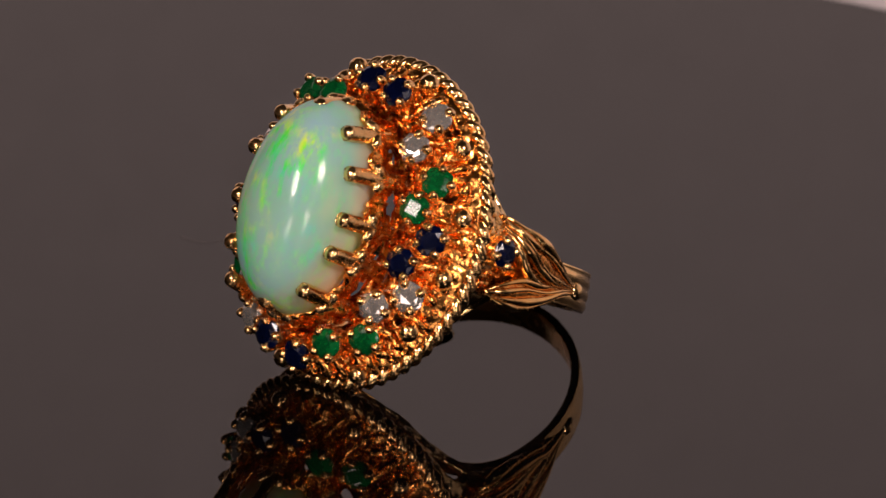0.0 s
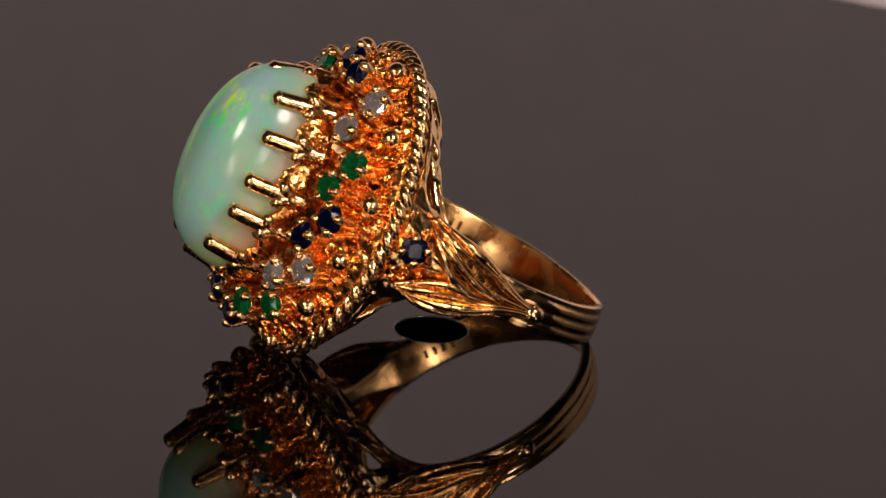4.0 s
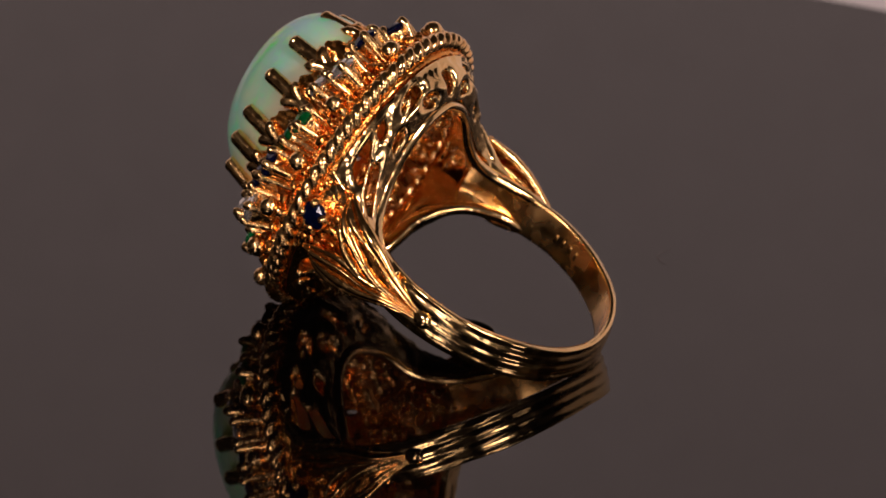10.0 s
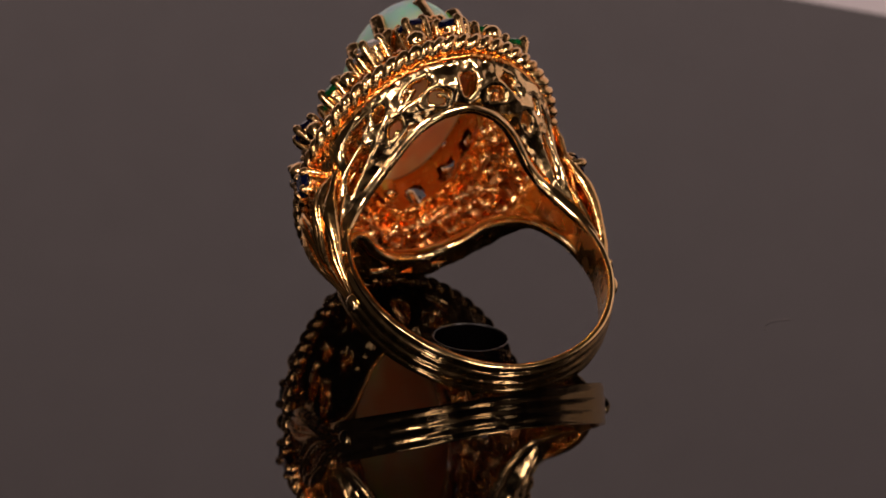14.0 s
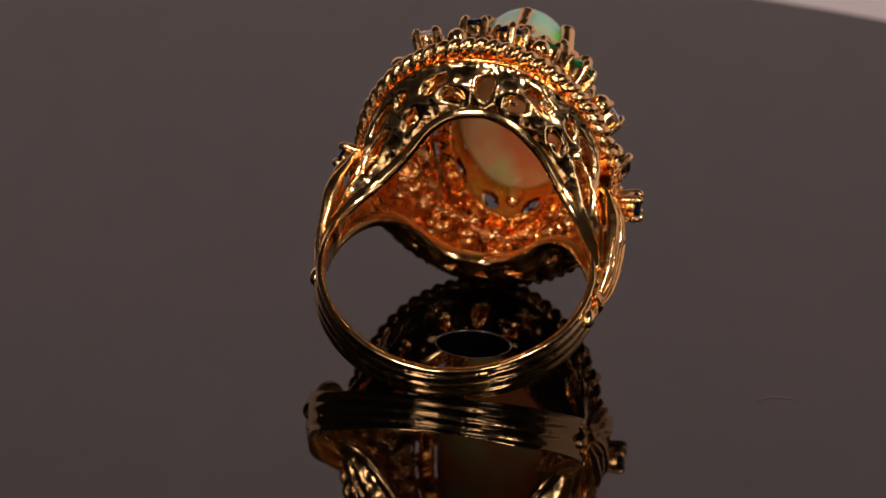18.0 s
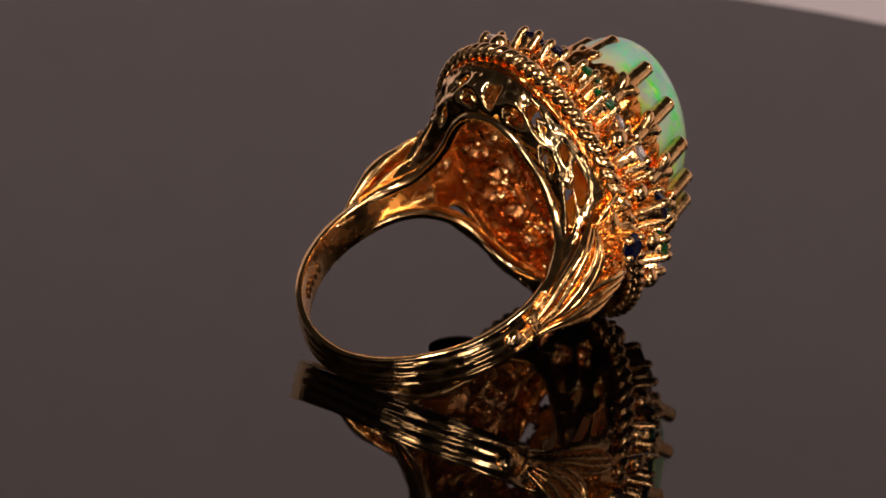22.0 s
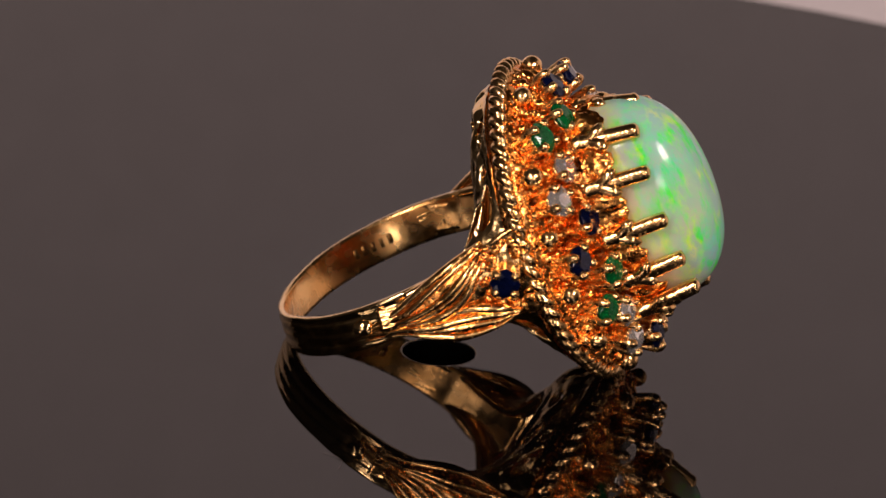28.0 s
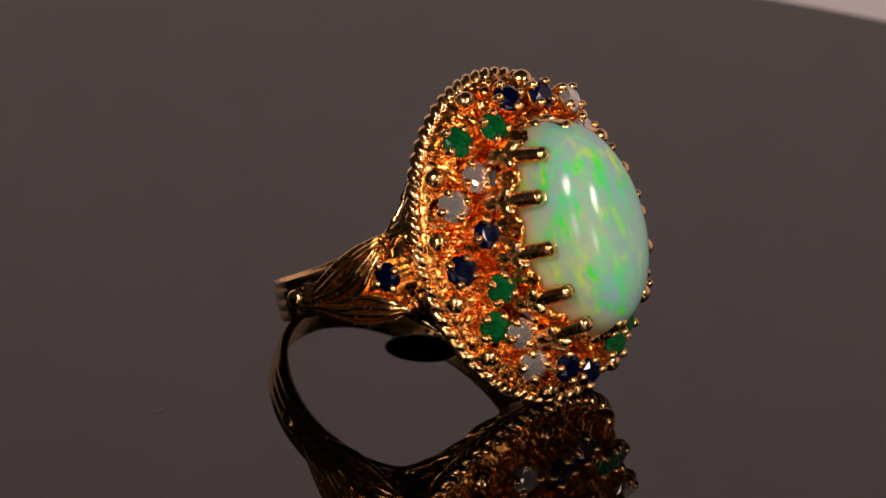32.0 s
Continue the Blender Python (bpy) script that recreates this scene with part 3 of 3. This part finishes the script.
def gallery_point(t, s):
    """Between the rope's rail (s = 0) and the arch (s = 1)."""
    top = border(8.05, 9.85, t, -2.5)
    side = 1 if math.sin(t) >= 0 else -1
    dx = 8.2 * math.copysign(abs(math.cos(t)) ** 1.2, math.cos(t))
    a = 180 - math.degrees(math.asin(abs(dx) / 8.7))
    p = top.lerp(arch_point(math.copysign(a, dx), side, 0.4, 0.3), s)
    return p + outward(t) * (0.66 * abs(math.sin(t)) ** 1.5 * math.sin(math.pi * max(0.0, s) ** 1.35))


def outward(t):
    return Vector((math.cos(t) / 9, math.sin(t) / 10.6, -0.05)).normalized()


# the panel's openings, (angle from the bezel's end, depth, half-length, half-height, lean), the same to both sides of the middle
OPENINGS = [(0.02, 0.55, 0.52, 0.85, 0.0), (0.29, 0.69, 0.80, 0.50, 0.25), (0.45, 0.31, 0.95, 0.52, -0.35), (0.635, 0.70, 0.42, 0.40, 0.0), (0.76, 0.24, 0.40, 0.38, 0.0),
            (1.01, 0.25, 1.25, 0.70, -0.2), (0.99, 0.62, 1.5, 0.62, -0.55)]
# the curls that reach into them: lines of (angle, depth) and their half-widths
CURLS = [([(0.24, 0.90), (0.22, 0.78), (0.25, 0.68), (0.29, 0.66)], 0.20), ([(0.62, 0.50), (0.56, 0.46), (0.50, 0.40), (0.47, 0.30), (0.52, 0.24)], 0.24),
         ([(0.82, 0.52), (0.88, 0.44), (0.90, 0.32), (0.86, 0.24), (0.82, 0.30)], 0.28), ([(0.72, 0.92), (0.67, 0.82), (0.63, 0.78)], 0.20)]


def panel_depth(u, s):
    """How far (mm) a spot of the panel lies inside the metal; below 0 it is open."""
    side = abs(u)
    x, y = 9.4 * side, (3.1 + 1.6 * side) * s
    f = 2.0
    for cu, cs, a, b, lean in OPENINGS:
        dx, dy = x - 9.4 * cu, y - (3.1 + 1.6 * cu) * cs
        c, n = math.cos(lean), math.sin(lean)
        px, py = (c * dx - n * dy) / a, (n * dx + c * dy) / b
        f = min(f, ((abs(px) ** 2.6 + abs(py) ** 2.6) ** (1 / 2.6) - 1) * min(a, b))
    for line, w in CURLS:
        for (u0, s0), (u1, s1) in zip(line, line[1:]):
            ax, ay, bx, by = 9.4 * u0, (3.1 + 1.6 * u0) * s0, 9.4 * u1, (3.1 + 1.6 * u1) * s1
            k = max(0.0, min(1.0, ((x - ax) * (bx - ax) + (y - ay) * (by - ay)) / ((bx - ax) ** 2 + (by - ay) ** 2)))
            f = max(f, w - math.hypot(x - ax - k * (bx - ax), y - ay - k * (by - ay)))
    return f + 0.07 * noise.noise(Vector((1.1 * x, 1.3 * y, 4.0 if u > 0 else 9.0)))


def pierced_panel(side, nu=250, ns=40):
    """A cast sheet with rounded edges round every opening, polished outside."""
    us = [-1.46 + 2.92 * i / (nu - 1) for i in range(nu)]
    ss = [-0.04 + 1.02 * j / (ns - 1) for j in range(ns)]
    deep = [[panel_depth(u, s) for s in ss] for u in us]
    verts, faces, known = [], [], {}

    def point(key, u, s, f):
        if key not in known:
            t = side * (math.pi / 2 - u)
            q = max(0.0, min(1.0, f / 0.5))
            h = 0.44 * math.sqrt(1 - (1 - q) ** 2)
            p, o = gallery_point(t, s), outward(t)
            swell = 0.10 * noise.noise(p * 1.5) + 0.02 * noise.noise(p * 3.7)
            known[key] = (len(verts), len(verts) + 1) if q > 0 else (len(verts),) * 2
            verts.append(tuple(p + o * (h + swell * q)))
            if q > 0:
                verts.append(tuple(p - o * (0.55 * h)))
        return known[key]
    for i in range(nu - 1):
        for j in range(ns - 1):
            ring = [(i, j), (i + 1, j), (i + 1, j + 1), (i, j + 1)]
            loop = []
            for (a, b), (c, d) in zip(ring, ring[1:] + ring[:1]):
                fa, fc = deep[a][b], deep[c][d]
                if fa > 0:
                    loop.append(point((a, b), us[a], ss[b], fa))
                if (fa > 0) != (fc > 0):
                    k = fa / (fa - fc)
                    loop.append(point((min((a, b), (c, d)), max((a, b), (c, d))), us[a] + (us[c] - us[a]) * k, ss[b] + (ss[d] - ss[b]) * k, 0.0))
            if len(loop) > 2:
                faces.append(tuple(q[0] for q in loop))
                faces.append(tuple(q[1] for q in reversed(loop)))
    return verts, faces


def gallery():
    for side in (1, -1):
        part("gallery", *pierced_panel(side), GOLD_SMOOTH, RING, "pierced scrollwork gallery in polished gold")
    path = [gallery_point(TAU * i / 420, 0.04) + outward(TAU * i / 420) * 0.15 for i in range(420)]
    v, f = sweep(path, (0.24, 0.30), up=(0, 0, 1), closed=True, sides=10)
    part("gallery_rail", v, f, GOLD_SMOOTH, RING)


gallery()

# ---- the shank ----


def shank():
    """A band with lengthwise ridges, plain inside, hollowed where it forks into the shoulders."""
    na, m, inner = 190, 34, 12

    def at(i, j):
        deg = -134 + 268 * i / (na - 1)
        a = radians(deg)
        r_in, hi, lo = between(ARCH_A if deg >= 0 else ARCH_B, abs(deg))
        thick = 0.50 - 0.10 * max(0.0, (abs(deg) - 85) / 31) - 0.2 * max(0.0, (abs(deg) - 114) / 17)
        fork = max(0.0, (abs(deg) - 103) / 31)
        k = j / (m - inner - 1) if j < m - inner else 1 - (j - (m - inner)) / (inner - 1)
        hollow = 2.1 * fork ** 1.3 * (1 - (2 * k - 1) ** 6)
        if j < m - inner:
            r = r_in + thick + 0.2 * (1 - k) - 0.1 * (2 * k - 1) ** 2 + 0.10 * abs(math.sin(math.pi * 3.5 * k + 0.6 * math.sin(3 * a))) + 0.02 * noise.noise(Vector((a * 9, k * 9, 0)))
            r = max(r, r_in + hollow + 0.18)
        else:
            r = r_in + hollow + 0.09 * (2 * k - 1) ** 2
        return (UC + r * math.sin(a), lo + (hi - lo) * k, NC - r * math.cos(a))
    v, f = grid(na, m, at, wrap_v=True)
    f.append(tuple(range(m)))
    f.append(tuple((na - 1) * m + j for j in range(m)))
    ob = part("shank", v, f, GOLD_SMOOTH, RING, "ridged gold band, smooth inside")
    ob.data.materials.append(GOLD_SATIN)
    for p in ob.data.polygons:
        if p.index < (na - 1) * m and m - inner <= p.index % m < m - 1:
            p.material_index = 1


shank()


def hallmarks():
    """Worn stamps inside the band, as plain bars."""
    for mid, v0 in ((60, -1.0), (-84, -0.5)):
        for k in range(5):
            a = radians(mid + (k - 2) * 4.2)
            c = Vector((UC + 8.8 * math.sin(a), v0 + random.uniform(-0.05, 0.05), NC - 8.8 * math.cos(a)))
            tan, inn = Vector((math.cos(a), 0, math.sin(a))), Vector((-math.sin(a), 0, math.cos(a)))
            w, h = random.uniform(0.13, 0.2), 0.32
            v, f = sweep([c - Vector((0, h, 0)), c, c + Vector((0, h, 0))], boxy(w, 0.06, 3), up=tuple(inn), sides=8)
            part("hallmark_bar", v, f, STAMP, RING, "dark stamped mark")


hallmarks()
# how far the leaves stand out along the shoulder, and the pad's height and edges
LEAF_X = [(-14.2, 9.2), (-13.6, 9.25), (-12.5, 9.4), (-10.3, 9.65), (-8.0, 9.6), (-6.7, 9.3), (-5.0, 8.6), (-4.0, 7.8), (-3.0, 7.3)]
PAD = [(-12.6, 9.3, -1.85, 0.35), (-9.0, 9.05, -1.95, -0.2), (-7.0, 8.95, -2.2, 0.5), (-5.0, 8.6, -2.6, 2.1), (-3.2, 8.5, -3.0, 2.7), (-1.8, 8.3, -3.3, 3.1)]
UPPER = ([(-0.75, -14.0), (-0.56, -12.6), (0.2, -10.7), (1.3, -8.6), (2.0, -6.9), (2.5, -5.6), (2.9, -4.6)],
         [(-1.2, -14.0), (-1.2, -12.6), (-1.25, -9.9), (-1.2, -8.3), (-0.6, -6.7), (0.55, -5.5), (2.3, -4.3)], 5)
LOWER = ([(-1.0, -14.0), (-0.9, -12.7), (-1.05, -10.5), (-1.3, -8.8), (-1.3, -6.6), (-1.85, -4.6), (-2.6, -3.4)],
         [(-1.6, -14.0), (-1.5, -12.9), (-1.8, -11.0), (-2.4, -9.4), (-3.0, -7.4), (-3.1, -5.4), (-2.75, -3.6)], 4)


def leaf(side, edges, seed):
    """One lobe: a thin curved sheet, with flowing wires that run from the knob to the tip."""
    one = spline([(v, z, 0) for v, z in edges[0]], 8)
    two = spline([(v, z, 0) for v, z in edges[1]], 8)
    wires, nk, n = edges[2], 25, len(one)

    def skin(i, k):
        p, s = one[i].lerp(two[i], k), i / (n - 1)
        if p.x > 0.5:
            p.x = 0.5 + 0.84 * (p.x - 0.5)
        curl = min(1.0, max(0.0, (abs(p.x) - 0.4) / 1.6)) if p.x > 0 else min(1.0, max(0.0, (-p.x - 1.6) / 2.0)) * 0.55
        flat = 9.55 if p.y > -8 else between(LEAF_X, p.y)[0]
        u = flat + (between(LEAF_X, p.y)[0] - flat) * curl
        swell = min(1.0, 0.15 + 2.5 * s) * min(1.0, 0.3 + 5 * (1 - s))
        return Vector((u + swell * (0.10 + 0.30 * math.sin(math.pi * k)), p.x, p.y))

    def at(i, j):
        q = skin(i, j / (nk - 1) if j < nk else 1 - (j - nk + 0.5) / 6)
        u = q.x + (0.05 * noise.noise(q * 1.8 + Vector((seed, 0, 0))) - 0.12 if j < nk else -0.36)
        return (side * u + 0.45, q.y, q.z)
    v, f = grid(n, nk + 6, at, wrap_v=True)
    f.append(tuple(range(nk + 6)))
    f.append(tuple((n - 1) * (nk + 6) + j for j in range(nk + 6)))
    sheet = part("shoulder_leaf", v, f, GOLD_CAST, RING, "fluted gold leaf curling round a sapphire")
    for w in range(wires):
        k0, path, wide = w / (wires - 1), [], []
        for i in range(n):
            s = i / (n - 1)
            k = k0 + (0.16 * math.sin(5.5 * s + seed + 1.7 * w) / wires + 0.22 * (noise.noise(Vector((2.2 * s, w * 3.7, seed))))) * math.sin(math.pi * k0)
            q = skin(i, max(0.0, min(1.0, k)))
            path.append(Vector((side * (q.x - 0.06) + 0.45, q.y, q.z)))
            wide.append(max(0.11, min(0.42, 0.62 * (one[i] - two[i]).length / wires)) * (1.25 if w in (0, wires - 1) else 1.0) * (0.85 + 0.7 * noise.noise(Vector((3 * s, w * 2.3, seed + 3)))))
        v, f = sweep(path, (1.0, 1.25), up=(side, 0, 0), sides=8, scale=lambda q, wide=wide: wide[round(q * (n - 1))])
        part("leaf_wire", v, f, GOLD_LEAF, sheet)
    if edges is not UPPER:
        return
    # flutes that close the gap between the leaf's edge and the arch
    for share_of, wide in ((0.34, 0.24), (0.68, 0.27)):
        path = []
        for i in range(4, n):
            q = skin(i, 0.0)
            a = side * math.degrees(math.acos(max(-1.0, min(1.0, (NC - q.z) / 9.3))))
            p = arch_point(a, 1, 0.46, 0.3).lerp(Vector((side * q.x + 0.45, q.y, q.z)), share_of)
            path.append(p - Vector((side * 0.3, 0.25, 0)))
        v, f = sweep(path, (wide, wide), up=(side, 0, 0), sides=8, scale=lambda q: 0.5 + 0.5 * math.sin(math.pi * min(1.0, 0.2 + q)))
        part("leaf_wire", v, f, GOLD_LEAF, sheet)


def shoulders():
    for side in (1, -1):
        leaf(side, UPPER, 1.0 + side)
        leaf(side, LOWER, 5.0 + side)

        def at(i, j, side=side):
            z = -12.6 + 10.8 * i / 39
            x, lo, hi = between(PAD, z)
            if j < 24:
                k = j / 23
                x += 0.4 * math.sin(math.pi * k) ** 2 + 0.16 * abs(noise.noise(Vector((z * 0.5, 9 * k, side)))) + 0.08 * noise.noise(Vector((z * 2.4, 12 * k, side)))
            else:
                k = 1 - (j - 24) / 7
                x -= 0.15
            return (side * x + 0.25, lo + (hi - lo) * k, z)
        v, f = grid(40, 32, at, wrap_v=True)
        f.append(tuple(range(32)))
        f.append(tuple(39 * 32 + j for j in range(32)))
        part("shoulder_pad", v, f, GOLD_LEAF, RING)
        # lumps that tie the stone's seat to the bezel
        lumps = []
        while len(lumps) < 60:
            z, y = random.uniform(-5.2, -1.7), random.uniform(-2.6, 2.4)
            if math.hypot(y + 0.05, z + 3.2) < 1.45:
                continue
            x, lo, hi = between(PAD, z)
            k = min(1.0, max(0.0, (y - lo) / (hi - lo)))
            r = random.uniform(0.16, 0.42)
            v, f = ball((side * (x + 0.4 * math.sin(math.pi * k) ** 2) + 0.25, y, z), r, 10, 7, (0.7, random.uniform(0.7, 1.2), random.uniform(0.8, 1.5)))
            lumps.append(([tuple(Vector(q) + 0.12 * Vector((noise.noise(Vector(q) * 2), noise.noise(Vector(q) * 2.3), 0))) for q in v], f))
        ob = part("shoulder_crust", *join(*lumps), GOLD_CAST, RING)
        tagged(ob, kind="stuff")
        # the knob where leaves and band meet
        v, f = ball((0, 0, 0), 0.66, 20, 14, (0.75, 0.95, 1.1))
        part("knob", v, f, GOLD_SMOOTH, RING, place=Matrix.Translation(Vector((9.75, -1.05, -13.55) if side > 0 else (-8.75, -0.6, -13.9)) * MM))
        place = (10.05, 0.15, -3.45) if side > 0 else (-9.75, -0.07, -3.36)
        seat = share("gem_setting", CUP, RING, frame_at(place, (side, 0, 0.18), 20) @ Matrix.Diagonal((0.86, 0.86, 0.72, 1)))
        share("sapphire", GEMS["sapphire"][0], seat, pose(0, 0, 0.00022), GEMS["sapphire"][1])
        for k in range(4):
            share("claw", CLAW, seat, pose(0, 0, 0, 0, 0, 90 * k))


shoulders()


# the turntable runs a little slower, then faster: time and degrees that it lags
LAG = [(0, 0.0), (6, 0.0), (8, 0.15), (9, 0.35), (11, 0.8), (14, 1.4), (16, 1.65), (18, 1.75), (20, 1.7), (22, 1.4), (24, 0.95), (26, 0.4), (27.5, 0.05), (32, 0.0)]


def motions():
    rows = [(k * 0.5, pose(0, 0, 0, 0, 0, TURN * k * 0.5 + between(LAG, k * 0.5)[0])) for k in range(int(SHOT * 2) + 1)]
    walk(RING, [(t, m @ FRAME) for t, m in rows])
    walk(TABLE, rows)


motions()
